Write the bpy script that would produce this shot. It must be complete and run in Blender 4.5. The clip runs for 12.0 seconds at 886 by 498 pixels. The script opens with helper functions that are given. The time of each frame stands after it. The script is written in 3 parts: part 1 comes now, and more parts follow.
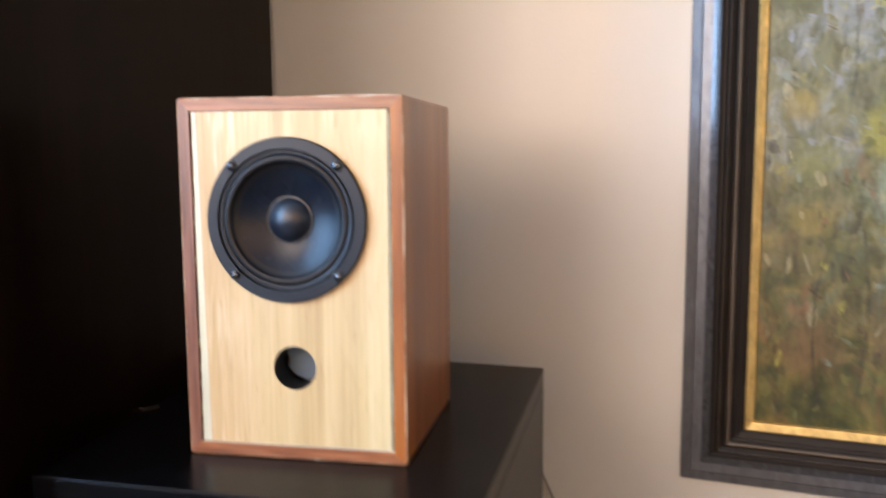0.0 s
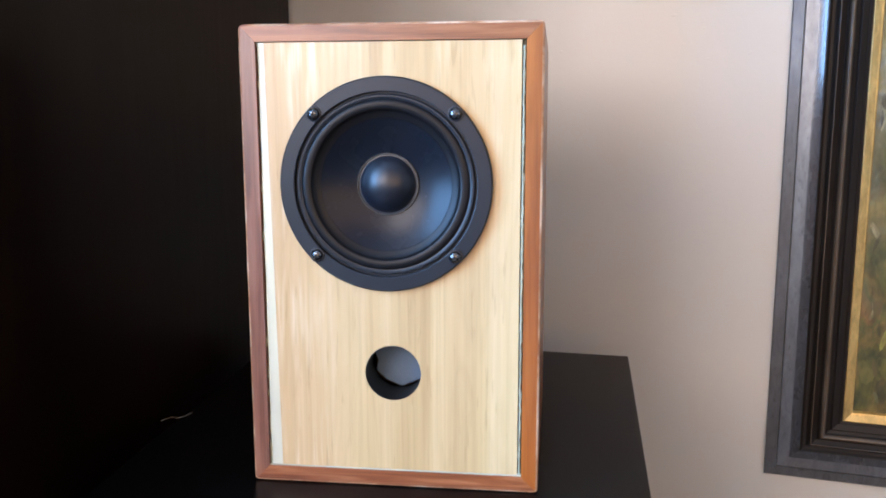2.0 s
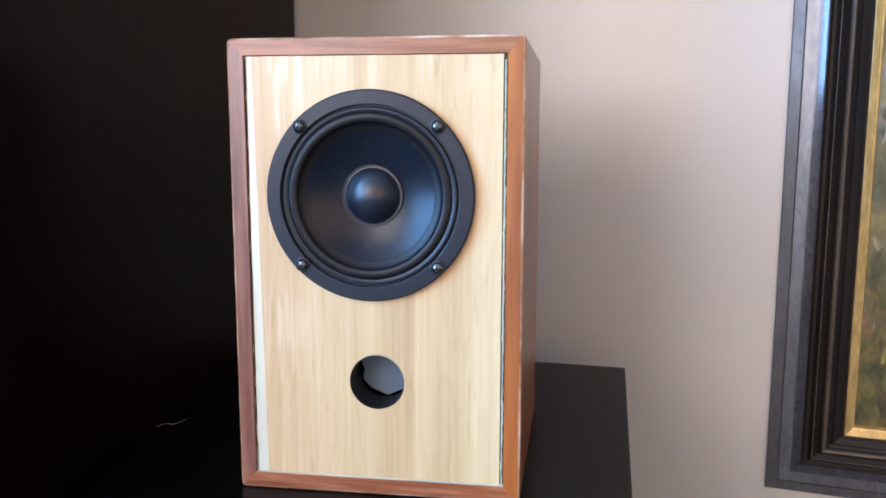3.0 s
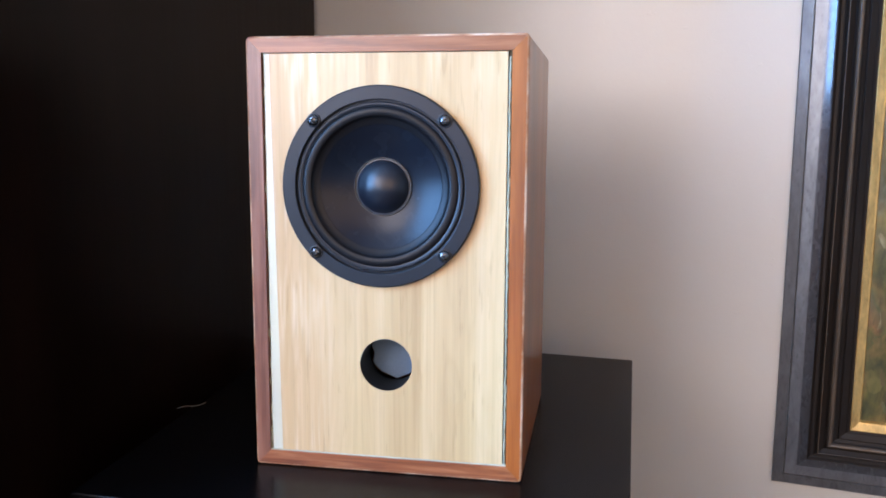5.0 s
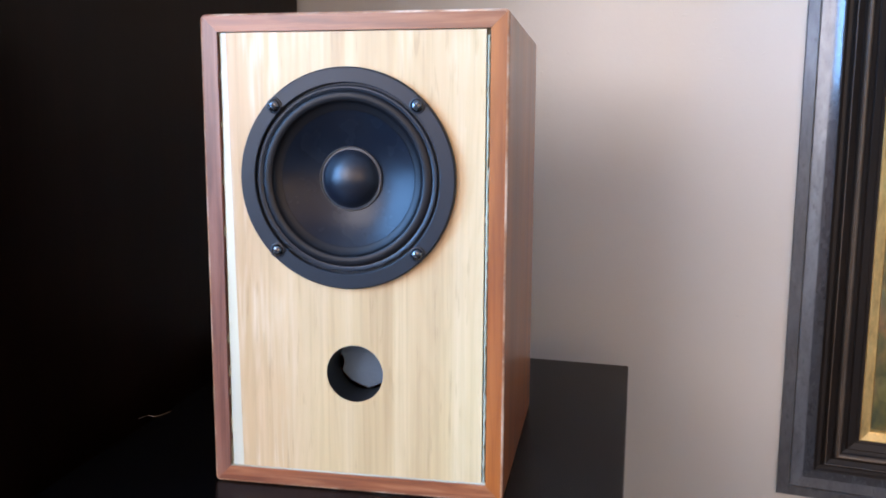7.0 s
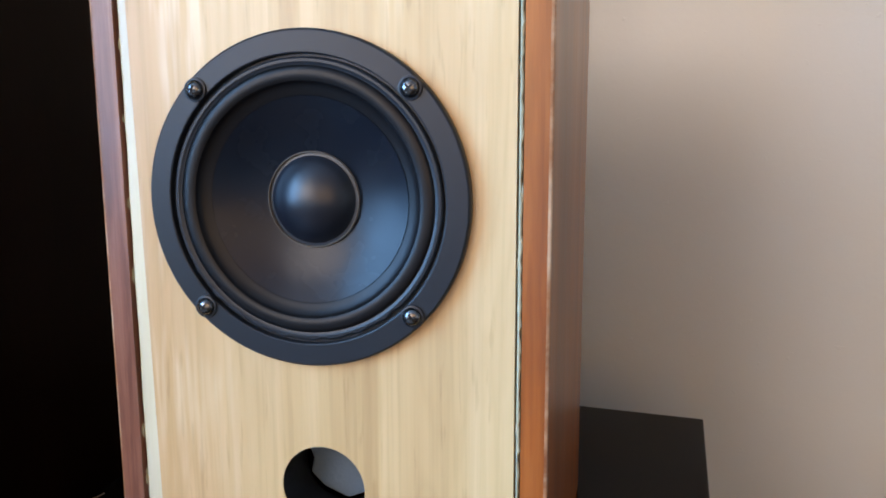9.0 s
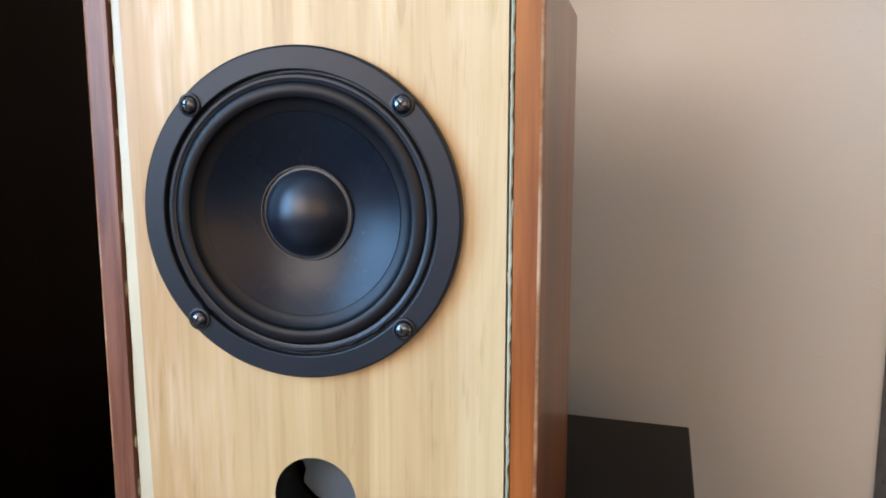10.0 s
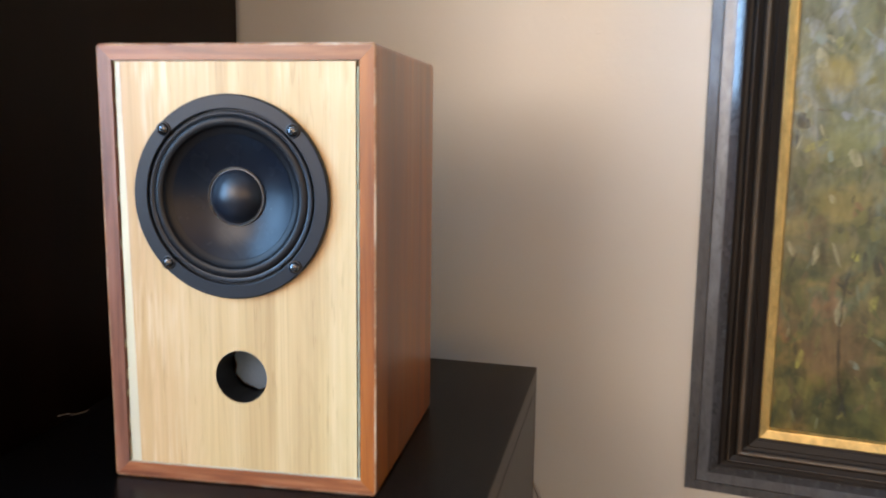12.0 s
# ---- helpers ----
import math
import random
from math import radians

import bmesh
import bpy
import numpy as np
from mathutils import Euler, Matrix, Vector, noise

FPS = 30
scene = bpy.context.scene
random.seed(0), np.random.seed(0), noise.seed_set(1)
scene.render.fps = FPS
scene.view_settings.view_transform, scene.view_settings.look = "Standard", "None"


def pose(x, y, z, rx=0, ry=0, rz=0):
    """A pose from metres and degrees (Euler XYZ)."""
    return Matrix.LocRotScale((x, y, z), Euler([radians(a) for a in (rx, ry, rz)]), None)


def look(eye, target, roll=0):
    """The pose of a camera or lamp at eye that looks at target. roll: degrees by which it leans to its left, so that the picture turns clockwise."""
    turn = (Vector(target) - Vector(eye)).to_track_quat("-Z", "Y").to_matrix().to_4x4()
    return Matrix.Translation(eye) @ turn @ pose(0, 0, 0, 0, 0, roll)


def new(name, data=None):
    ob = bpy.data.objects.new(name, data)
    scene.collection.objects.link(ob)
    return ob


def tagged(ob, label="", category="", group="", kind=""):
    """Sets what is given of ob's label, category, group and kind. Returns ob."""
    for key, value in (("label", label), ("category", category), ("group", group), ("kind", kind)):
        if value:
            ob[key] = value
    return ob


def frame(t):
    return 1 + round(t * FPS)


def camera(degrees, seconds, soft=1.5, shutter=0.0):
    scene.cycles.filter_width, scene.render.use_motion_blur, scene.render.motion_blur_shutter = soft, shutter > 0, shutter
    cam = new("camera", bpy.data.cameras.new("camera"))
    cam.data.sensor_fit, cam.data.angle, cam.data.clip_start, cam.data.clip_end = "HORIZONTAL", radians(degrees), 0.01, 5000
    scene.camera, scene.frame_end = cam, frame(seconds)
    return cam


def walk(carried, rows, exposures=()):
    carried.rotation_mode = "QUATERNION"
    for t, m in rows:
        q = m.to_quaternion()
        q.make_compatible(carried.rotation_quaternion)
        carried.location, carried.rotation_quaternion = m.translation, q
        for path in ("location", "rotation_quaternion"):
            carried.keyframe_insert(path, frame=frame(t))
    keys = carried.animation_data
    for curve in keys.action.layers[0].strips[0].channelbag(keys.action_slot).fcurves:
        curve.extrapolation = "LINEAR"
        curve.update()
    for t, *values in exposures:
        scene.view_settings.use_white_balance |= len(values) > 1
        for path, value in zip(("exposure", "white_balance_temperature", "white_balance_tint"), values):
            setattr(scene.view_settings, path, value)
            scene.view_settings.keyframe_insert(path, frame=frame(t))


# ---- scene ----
cam = camera(56.5, 12.0, soft=1.8, shutter=0.4)
PATH = [
    (0, (0.255, -0.654, 1.013), (-0.1, 1.3, 0.781), -0.4),
    (0.3, (0.179, -0.591, 1.036), (-0.167, 1.369, 0.832), -1.6),
    (0.5, (0.147, -0.564, 1.028), (-0.162, 1.396, 0.774), -1.5),
    (0.7, (0.127, -0.55, 1.024), (-0.174, 1.407, 0.74), -2.0),
    (1, (0.114, -0.529, 1.008), (-0.129, 1.434, 0.71), -1.3),
    (1.5, (0.103, -0.519, 0.999), (-0.112, 1.44, 0.658), -0.1),
    (2, (0.103, -0.527, 1.0), (-0.129, 1.435, 0.688), -0.1),
    (2.5, (0.117, -0.526, 1.003), (-0.142, 1.433, 0.701), 0.0),
    (4.3, (0.137, -0.545, 0.994), (-0.191, 1.411, 0.741), 0.5),
    (4.5, (0.139, -0.544, 0.993), (-0.192, 1.409, 0.717), 0.6),
    (5, (0.143, -0.554, 0.997), (-0.193, 1.397, 0.711), 0.3),
    (5.5, (0.146, -0.557, 0.994), (-0.188, 1.393, 0.698), 0.3),
    (6, (0.15, -0.551, 0.991), (-0.186, 1.396, 0.682), 0.5),
    (6.5, (0.154, -0.541, 0.99), (-0.184, 1.409, 0.701), 0.4),
    (6.7, (0.155, -0.532, 0.988), (-0.182, 1.419, 0.709), 0.4),
    (8.3, (0.131, -0.318, 0.991), (-0.288, 1.609, 0.652), -0.9),
    (8.5, (0.13, -0.312, 0.99), (-0.293, 1.613, 0.651), -0.9),
    (9, (0.132, -0.32, 0.994), (-0.295, 1.605, 0.665), -0.2),
    (9.5, (0.134, -0.32, 0.991), (-0.274, 1.611, 0.668), -0.3),
    (10, (0.131, -0.325, 0.998), (-0.264, 1.61, 0.683), -0.0),
    (10.5, (0.134, -0.324, 0.996), (-0.253, 1.613, 0.682), -0.1),
    (11, (0.137, -0.327, 0.998), (-0.245, 1.612, 0.69), 0.0),
    (11.5, (0.155, -0.37, 1.0), (-0.161, 1.581, 0.696), 1.6),
    (11.7, (0.176, -0.416, 1.004), (-0.101, 1.538, 0.679), 1.5),
    (12, (0.236, -0.53, 1.008), (-0.082, 1.422, 0.711), 0.7),
]
EXPOSURES = [
    (0.0, 0.49, 12280, 28), (0.6, 0.49, 11580, 28), (1.0, 0.49, 10830, 27), (1.5, 0.46, 9880, 25), (2.5, 0.46, 8840, 25), (4.5, 0.46, 8490, 26), (6.7, 0.46, 8440, 26),
    (8.4, 0.12, 9450, 21), (9.5, 0.13, 10700, 23), (11.0, 0.15, 11600, 23), (11.5, 0.20, 11700, 23), (12.0, 0.32, 11900, 23),
]
walk(cam, [(t, look(eye, target, roll)) for t, eye, target, roll in PATH], EXPOSURES)

# ---- world and lights ----
world = bpy.data.worlds.new("sky")
scene.world = world
world.use_nodes = True
wn = world.node_tree
sky = wn.nodes.new("ShaderNodeTexSky")
sky.sky_type, sky.sun_disc = "NISHITA", False
sky.sun_elevation, sky.sun_rotation = radians(35), radians(120)
wn.links.new(sky.outputs[0], wn.nodes["Background"].inputs[0])
wn.nodes["Background"].inputs[1].default_value = 0.1


def area_lamp(name, eye, target, size_x, size_y, watts, colour):
    lamp = bpy.data.lights.new(name, "AREA")
    lamp.shape, lamp.size, lamp.size_y, lamp.energy, lamp.color = "RECTANGLE", size_x, size_y, watts, colour
    ob = new(name, lamp)
    ob.matrix_world = look(eye, target)
    return ob


# a tall pale window and a wide dim fill lamp behind the camera, and a blue-sky window in the side wall
area_lamp("rear_window_light", (-1.22, -2.82, 1.72), (-1.22, 0, 1.72), 1.25, 1.3, 50, (0.70, 0.81, 1.0))
# stands in for warm bounce from the room; no such opening is known
area_lamp("warm_fill_light", (0.75, -2.82, 1.60), (0.75, 0, 1.60), 2.5, 1.6, 17, (1.0, 0.72, 0.44))
area_lamp("left_window_light", (-1.84, -1.3, 1.58), (0, -1.3, 1.58), 1.8, 1.74, 250, (0.10, 0.41, 1.0))


# ---- materials ----
def nodes_of(name):
    m = bpy.data.materials.new(name)
    m.use_nodes = True
    nt = m.node_tree
    return m, nt, nt.nodes["Principled BSDF"]


def add(nt, kind, **inputs):
    n = nt.nodes.new(kind)
    for key, value in inputs.items():
        n.inputs[key.replace("_", " ")].default_value = value
    return n


def coords(nt, scale=(1, 1, 1), rot=(0, 0, 0)):
    tc = nt.nodes.new("ShaderNodeTexCoord")
    mp = nt.nodes.new("ShaderNodeMapping")
    mp.inputs["Scale"].default_value = scale
    mp.inputs["Rotation"].default_value = rot
    nt.links.new(tc.outputs["Object"], mp.inputs["Vector"])
    return mp.outputs[0]


def noise_tex(nt, vec, scale, detail=4.0, rough=0.55, distort=0.0):
    n = add(nt, "ShaderNodeTexNoise", Scale=scale, Detail=detail, Roughness=rough, Distortion=distort)
    nt.links.new(vec, n.inputs["Vector"])
    return n.outputs["Fac"]


def ramp(nt, fac, stops):
    r = nt.nodes.new("ShaderNodeValToRGB")
    while len(r.color_ramp.elements) < len(stops):
        r.color_ramp.elements.new(0.5)
    for e, (p, c) in zip(r.color_ramp.elements, stops):
        e.position = p
        e.color = (*c, 1) if len(c) == 3 else c
    nt.links.new(fac, r.inputs[0])
    return r.outputs[0]


def mix(nt, fac, a, b, blend="MIX"):
    n = nt.nodes.new("ShaderNodeMix")
    n.data_type, n.blend_type = "RGBA", blend
    for sock, v in ((n.inputs[0], fac), (n.inputs[6], a), (n.inputs[7], b)):
        if isinstance(v, (int, float)):
            sock.default_value = v
        elif isinstance(v, tuple):
            sock.default_value = (*v, 1)
        else:
            nt.links.new(v, sock)
    return n.outputs[2]


def bump(nt, bsdf, height, strength, distance):
    b = add(nt, "ShaderNodeBump", Strength=strength, Distance=distance)
    nt.links.new(height, b.inputs["Height"])
    nt.links.new(b.outputs[0], bsdf.inputs["Normal"])


def wood(name, dark, mid, light, along="z", rough=0.4, coat=0.3, streak=0.5, scale=1.0, coat_rough=0.28):
    """Varnished wood whose grain runs along one axis."""
    m, nt, b = nodes_of(name)
    st = {"z": (1, 1, 0.05), "x": (0.05, 1, 1), "y": (1, 0.05, 1)}[along]
    v = coords(nt, st)
    broad = noise_tex(nt, v, 38 * scale, 3, 0.5, 0.6)
    fine = noise_tex(nt, v, 230 * scale, 5, 0.65, 0.5)
    v2 = coords(nt, tuple(0.25 if a < 1 else 1 for a in st))
    blotch = noise_tex(nt, v2, 14 * scale, 3, 0.5)
    col = ramp(nt, broad, [(0.36, dark), (0.5, mid), (0.63, light)])
    col2 = ramp(nt, fine, [(0.38, dark), (0.51, mid), (0.64, light)])
    c = mix(nt, streak, col, col2)
    bl = ramp(nt, blotch, [(0.33, (0.70, 0.66, 0.64)), (0.66, (1.08, 1.08, 1.08))])
    c = mix(nt, 1.0, c, bl, "MULTIPLY")
    nt.links.new(c, b.inputs["Base Color"])
    r = ramp(nt, fine, [(0.2, (rough * 0.8,) * 3), (0.8, (rough * 1.25,) * 3)])
    nt.links.new(r, b.inputs["Roughness"])
    b.inputs["Coat Weight"].default_value = coat
    b.inputs["Coat Roughness"].default_value = coat_rough
    bump(nt, b, fine, 0.12, 0.0004)
    return m


def paint(name, colour, rough, vary=0.15, bump_scale=300, bump_strength=0.1, bump_dist=0.0005, metal=0.0, coat=0.0, mottle=0.15):
    m, nt, b = nodes_of(name)
    v = coords(nt)
    big = noise_tex(nt, v, 9, 4)
    fine = noise_tex(nt, v, bump_scale, 3)
    lo = tuple(c * (1 - vary) for c in colour)
    hi = tuple(min(1, c * (1 + vary)) for c in colour)
    nt.links.new(ramp(nt, big, [(0.3, lo), (0.7, hi)]), b.inputs["Base Color"])
    nt.links.new(ramp(nt, fine, [(0.25, (rough * (1 - mottle),) * 3), (0.75, (min(1, rough * (1 + mottle)),) * 3)]), b.inputs["Roughness"])
    b.inputs["Metallic"].default_value = metal
    b.inputs["Coat Weight"].default_value = coat
    if bump_strength > 0.005:
        bump(nt, b, fine, bump_strength, bump_dist)
    return m


def plaster(name, colour, rough=0.62):
    m, nt, b = nodes_of(name)
    v = coords(nt)
    big = noise_tex(nt, v, 2.5, 3)
    mid = noise_tex(nt, v, 60, 4, 0.6)
    specks = noise_tex(nt, v, 130, 2, 0.5)
    lo = tuple(c * 0.96 for c in colour)
    nt.links.new(ramp(nt, big, [(0.3, lo), (0.7, colour)]), b.inputs["Base Color"])
    sp = ramp(nt, specks, [(0.70, (0, 0, 0)), (0.78, (1, 1, 1))])
    h = mix(nt, 0.6, mid, sp, "ADD")
    b.inputs["Roughness"].default_value = rough
    streak = noise_tex(nt, coords(nt, (1, 1, 0.04)), 9, 2, 0.5)
    nt.links.new(ramp(nt, streak, [(0.35, (rough * 1.15,) * 3), (0.65, (rough * 0.85,) * 3)]), b.inputs["Roughness"])
    bump(nt, b, h, 0.35, 0.0012)
    return m


def veneer(name):
    """Pale veneer: broad soft upright bands, thin grain lines, and silky broken flecks near one edge and along the top,
    paled by painted window sheen.
    """
    m, nt, b = nodes_of(name)
    bands = noise_tex(nt, coords(nt, (1, 1, 0.03)), 46, 2, 0.45, 0.9)
    flame = noise_tex(nt, coords(nt, (1, 1, 0.12)), 30, 3, 0.5, 1.6)
    fine = noise_tex(nt, coords(nt, (1, 1, 0.02)), 380, 3, 0.6)
    tint = noise_tex(nt, coords(nt, (1, 1, 0.2)), 11, 2, 0.5, 0.4)
    pores = noise_tex(nt, coords(nt, (1, 1, 0.10)), 330, 2, 0.5)
    c = ramp(nt, bands, [(0.30, (0.54, 0.330, 0.152)), (0.43, (0.62, 0.402, 0.198)), (0.55, (0.65, 0.432, 0.222)), (0.72, (0.695, 0.482, 0.266))])
    c = mix(nt, 0.5, c, ramp(nt, flame, [(0.32, (0.86, 0.82, 0.76)), (0.44, (1, 1, 1)), (0.50, (0.93, 0.91, 0.87)), (0.56, (1.04, 1.04, 1.04))]), "MULTIPLY")
    c = mix(nt, 0.8, c, ramp(nt, tint, [(0.35, (0.99, 0.99, 0.93)), (0.65, (1.02, 0.97, 0.97))]), "MULTIPLY")
    c = mix(nt, 0.32, c, ramp(nt, fine, [(0.32, (0.74, 0.70, 0.64)), (0.55, (1.05, 1.05, 1.05))]), "MULTIPLY")
    c = mix(nt, 0.28, c, ramp(nt, pores, [(0.28, (0.60, 0.50, 0.40)), (0.36, (1, 1, 1))]), "MULTIPLY")
    sep = nt.nodes.new("ShaderNodeSeparateXYZ")
    nt.links.new(coords(nt), sep.inputs[0])

    def fade(out, lo, hi, most=1.0):
        n = nt.nodes.new("ShaderNodeMapRange")
        n.interpolation_type = "SMOOTHSTEP"
        for key, value in (("From Min", lo), ("From Max", hi), ("To Max", most)):
            n.inputs[key].default_value = value
        nt.links.new(out, n.inputs["Value"])
        return n.outputs[0]

    # flecks of figure with the window's sheen put into their pale colour
    sheen_noise = noise_tex(nt, coords(nt, (1, 1, 0.055)), 270, 2, 0.5)
    sheen_spots = ramp(nt, sheen_noise, [(0.46, (0, 0, 0)), (0.68, (1, 1, 1))])
    where = mix(nt, 1.0, fade(sep.outputs[0], -0.026, -0.050, 0.5), fade(sep.outputs[2], 1.0, 1.06, 0.3), "ADD")
    patchy = ramp(nt, noise_tex(nt, coords(nt, (1, 1, 0.4)), 38, 2, 0.5), [(0.40, (0.1, 0.1, 0.1)), (0.58, (1, 1, 1))])
    sheen_mask = mix(nt, 1.0, mix(nt, 1.0, sheen_spots, where, "MULTIPLY"), patchy, "MULTIPLY")
    c = mix(nt, sheen_mask, c, (0.84, 0.68, 0.45))
    nt.links.new(c, b.inputs["Base Color"])
    nt.links.new(ramp(nt, sheen_noise, [(0.3, (0.50,) * 3), (0.7, (0.34,) * 3)]), b.inputs["Roughness"])
    b.inputs["Coat Weight"].default_value = 0.35
    b.inputs["Coat Roughness"].default_value = 0.2
    bump(nt, b, mix(nt, 0.5, fine, sheen_noise), 0.16, 0.0005)
    return m


M_BAFFLE = veneer("pale_veneer")
M_PALE_STRIP = wood("pale_strip_wood", (0.72, 0.70, 0.50), (0.80, 0.78, 0.60), (0.84, 0.82, 0.66), "z", 0.4, 0.3, 0.4)
M_RED_V = wood("mahogany_upright", (0.20, 0.036, 0.006), (0.37, 0.080, 0.013), (0.50, 0.130, 0.025), "z", 0.36, 0.4, 0.4, coat_rough=0.2)
M_RED_V2 = wood("mahogany_dark_upright", (0.16, 0.048, 0.028), (0.33, 0.115, 0.066), (0.48, 0.20, 0.128), "z", 0.36, 0.35, 0.5)
M_RED_H = wood("mahogany_level", (0.16, 0.034, 0.012), (0.37, 0.096, 0.032), (0.56, 0.195, 0.080), "x", 0.36, 0.35, 0.6)
M_WORN = wood("worn_mahogany_edge", (0.26, 0.080, 0.034), (0.50, 0.23, 0.12), (0.75, 0.54, 0.38), "y", 0.5, 0.0, 0.35, 0.6)
M_GAP = paint("dark_joint", (0.10, 0.085, 0.052), 0.8, 0.5, 120, 0.3, 0.0004)
M_FILLER = paint("white_filler", (0.54, 0.49, 0.35), 0.7, 0.3)
M_FILLER_GREEN = paint("grey_green_filler", (0.36, 0.36, 0.25), 0.75, 0.45, 200, 0.3, 0.0005)
# ring, gasket, cone and cap carry reflected sky blue in their base colour
M_BASKET = paint("black_satin_steel", (0.010, 0.0145, 0.020), 0.40, 0.1, 900, 0.06, 0.0002)
M_GASKET = paint("black_gasket", (0.009, 0.013, 0.018), 0.36, 0.1, 700, 0.1, 0.0003)
M_RUBBER = paint("black_rubber", (0.006, 0.006, 0.007), 0.36, 0.15, 600, 0.05, 0.0002)
M_CONE = paint("black_cone", (0.004, 0.007, 0.012), 0.26, 0.15, 60, 0.0, 0.0001)
M_DOME = paint("black_dust_cap", (0.005, 0.008, 0.014), 0.36, 0.1, 60, 0.0, 0.0001)
for m, level in ((M_CONE, 0.21), (M_RUBBER, 0.22), (M_GASKET, 0.34), (M_BASKET, 0.34), (M_DOME, 0.55)):
    m.node_tree.nodes["Principled BSDF"].inputs["Specular IOR Level"].default_value = level
M_GLUE = paint("brown_glue", (0.09, 0.07, 0.055), 0.75)
M_SCREW = paint("dark_steel", (0.16, 0.16, 0.165), 0.26, 0.1, 500, 0.05, 0.0001, metal=1.0)
M_SLOT = paint("black_recess", (0.006, 0.006, 0.006), 0.7)
# grey felt, with the window's blue light mixed into its base colour
M_PAD = paint("blue_lit_grey_felt", (0.12, 0.19, 0.27), 0.8, 0.12, 400, 0.4, 0.001)
M_TABLE = paint("black_lacquer_board", (0.0016, 0.0016, 0.0019), 0.27, 0.2, 25, 0.004, 0.0001, mottle=0.0)
M_TABLE.node_tree.nodes["Principled BSDF"].inputs["Specular IOR Level"].default_value = 0.10
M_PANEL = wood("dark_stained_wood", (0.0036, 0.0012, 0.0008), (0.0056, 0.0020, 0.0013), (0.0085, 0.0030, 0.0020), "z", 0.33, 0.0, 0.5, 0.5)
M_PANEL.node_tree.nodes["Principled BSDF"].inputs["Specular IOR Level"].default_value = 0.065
M_WALL = plaster("cream_plaster", (0.69, 0.635, 0.55), 0.36)
M_FLOOR = wood("brown_floor_wood", (0.03, 0.018, 0.011), (0.055, 0.032, 0.018), (0.08, 0.045, 0.027), "y", 0.4, 0.2, 0.5, 0.4)
M_CEIL = plaster("white_ceiling", (0.58, 0.57, 0.55))
M_THREAD = paint("pale_thread", (0.25, 0.24, 0.23), 0.9)
M_CABLE = paint("grey_cable", (0.30, 0.25, 0.20), 0.5)


# ---- mesh helpers ----
def part(name, bm, material, parent=None, label="", smooth=False):
    me = bpy.data.meshes.new(name)
    bmesh.ops.recalc_face_normals(bm, faces=bm.faces)
    bm.to_mesh(me)
    bm.free()
    me.materials.append(material)
    if smooth:
        for p in me.polygons:
            p.use_smooth = True
        me.set_sharp_from_angle(angle=radians(32))
    ob = new(name, me)
    if parent is not None:
        ob.parent = parent
        ob.matrix_parent_inverse = parent.matrix_basis.inverted()
    if label:
        ob["label"] = label
    return ob


def thing(name, at, label, category, group=""):
    ob = new(name)
    ob.matrix_basis = Matrix.Translation(at)
    ob.empty_display_size = 0.05
    return tagged(ob, label, category, group)


def bevel(bm, width, segs=2, edges=None):
    bmesh.ops.bevel(bm, geom=list(edges or bm.edges), offset=width, segments=segs, profile=0.5, affect="EDGES")
    return bm


def prism(points, axis, lo, hi):
    """A solid from an outline in the two other axes, drawn out along one axis."""
    bm = bmesh.new()
    def place(a, b, c):
        return {"x": (c, a, b), "y": (a, c, b), "z": (a, b, c)}[axis]
    low = [bm.verts.new(place(a, b, lo)) for a, b in points]
    top = [bm.verts.new(place(a, b, hi)) for a, b in points]
    n = len(points)
    bm.faces.new(low)
    bm.faces.new(top)
    for i in range(n):
        bm.faces.new((low[i], low[(i + 1) % n], top[(i + 1) % n], top[i]))
    bmesh.ops.recalc_face_normals(bm, faces=bm.faces)
    return bm


def box(x0, x1, y0, y1, z0, z1, width=0.0, segs=2):
    bm = prism([(x0, y0), (x1, y0), (x1, y1), (x0, y1)], "z", z0, z1)
    return bevel(bm, width, segs) if width else bm


def lathe(profile, cx, cz, segs=96, closed=False):
    """Turn a profile of (radius, y) about an axis along y."""
    bm = bmesh.new()
    rings = []
    for r, y in profile:
        if r < 1e-6:
            rings.append([bm.verts.new((cx, y, cz))])
        else:
            rings.append([bm.verts.new((cx + r * math.cos(2 * math.pi * k / segs), y, cz + r * math.sin(2 * math.pi * k / segs))) for k in range(segs)])
    pairs = list(zip(rings, rings[1:])) + ([(rings[-1], rings[0])] if closed else [])
    for a, b in pairs:
        for k in range(segs):
            j = (k + 1) % segs
            if len(a) == 1:
                bm.faces.new((a[0], b[k], b[j]))
            elif len(b) == 1:
                bm.faces.new((a[k], a[j], b[0]))
            else:
                bm.faces.new((a[k], a[j], b[j], b[k]))
    return bm


def tube(points, radius, segs=8):
    bm = bmesh.new()
    pts = [Vector(p) for p in points]
    rings = []
    for i, p in enumerate(pts):
        d = (pts[min(i + 1, len(pts) - 1)] - pts[max(i - 1, 0)]).normalized()
        u = d.orthogonal().normalized()
        w = d.cross(u)
        rings.append([bm.verts.new(p + radius * (math.cos(2 * math.pi * k / segs) * u + math.sin(2 * math.pi * k / segs) * w)) for k in range(segs)])
    for a, b in zip(rings, rings[1:]):
        for k in range(segs):
            bm.faces.new((a[k], a[(k + 1) % segs], b[(k + 1) % segs], b[k]))
    bm.faces.new(rings[0])
    bm.faces.new(rings[-1])
    return bm


# ---- the room ----
TOP = 0.75
WALL_SLOPE = -0.20
WALL_TURN = math.atan(WALL_SLOPE)


def wall_y(x):
    return 0.456 + WALL_SLOPE * (x - 0.377)


def slab(name, bm, material, label):
    return tagged(part(name, bm, material), label, "", kind="structure")


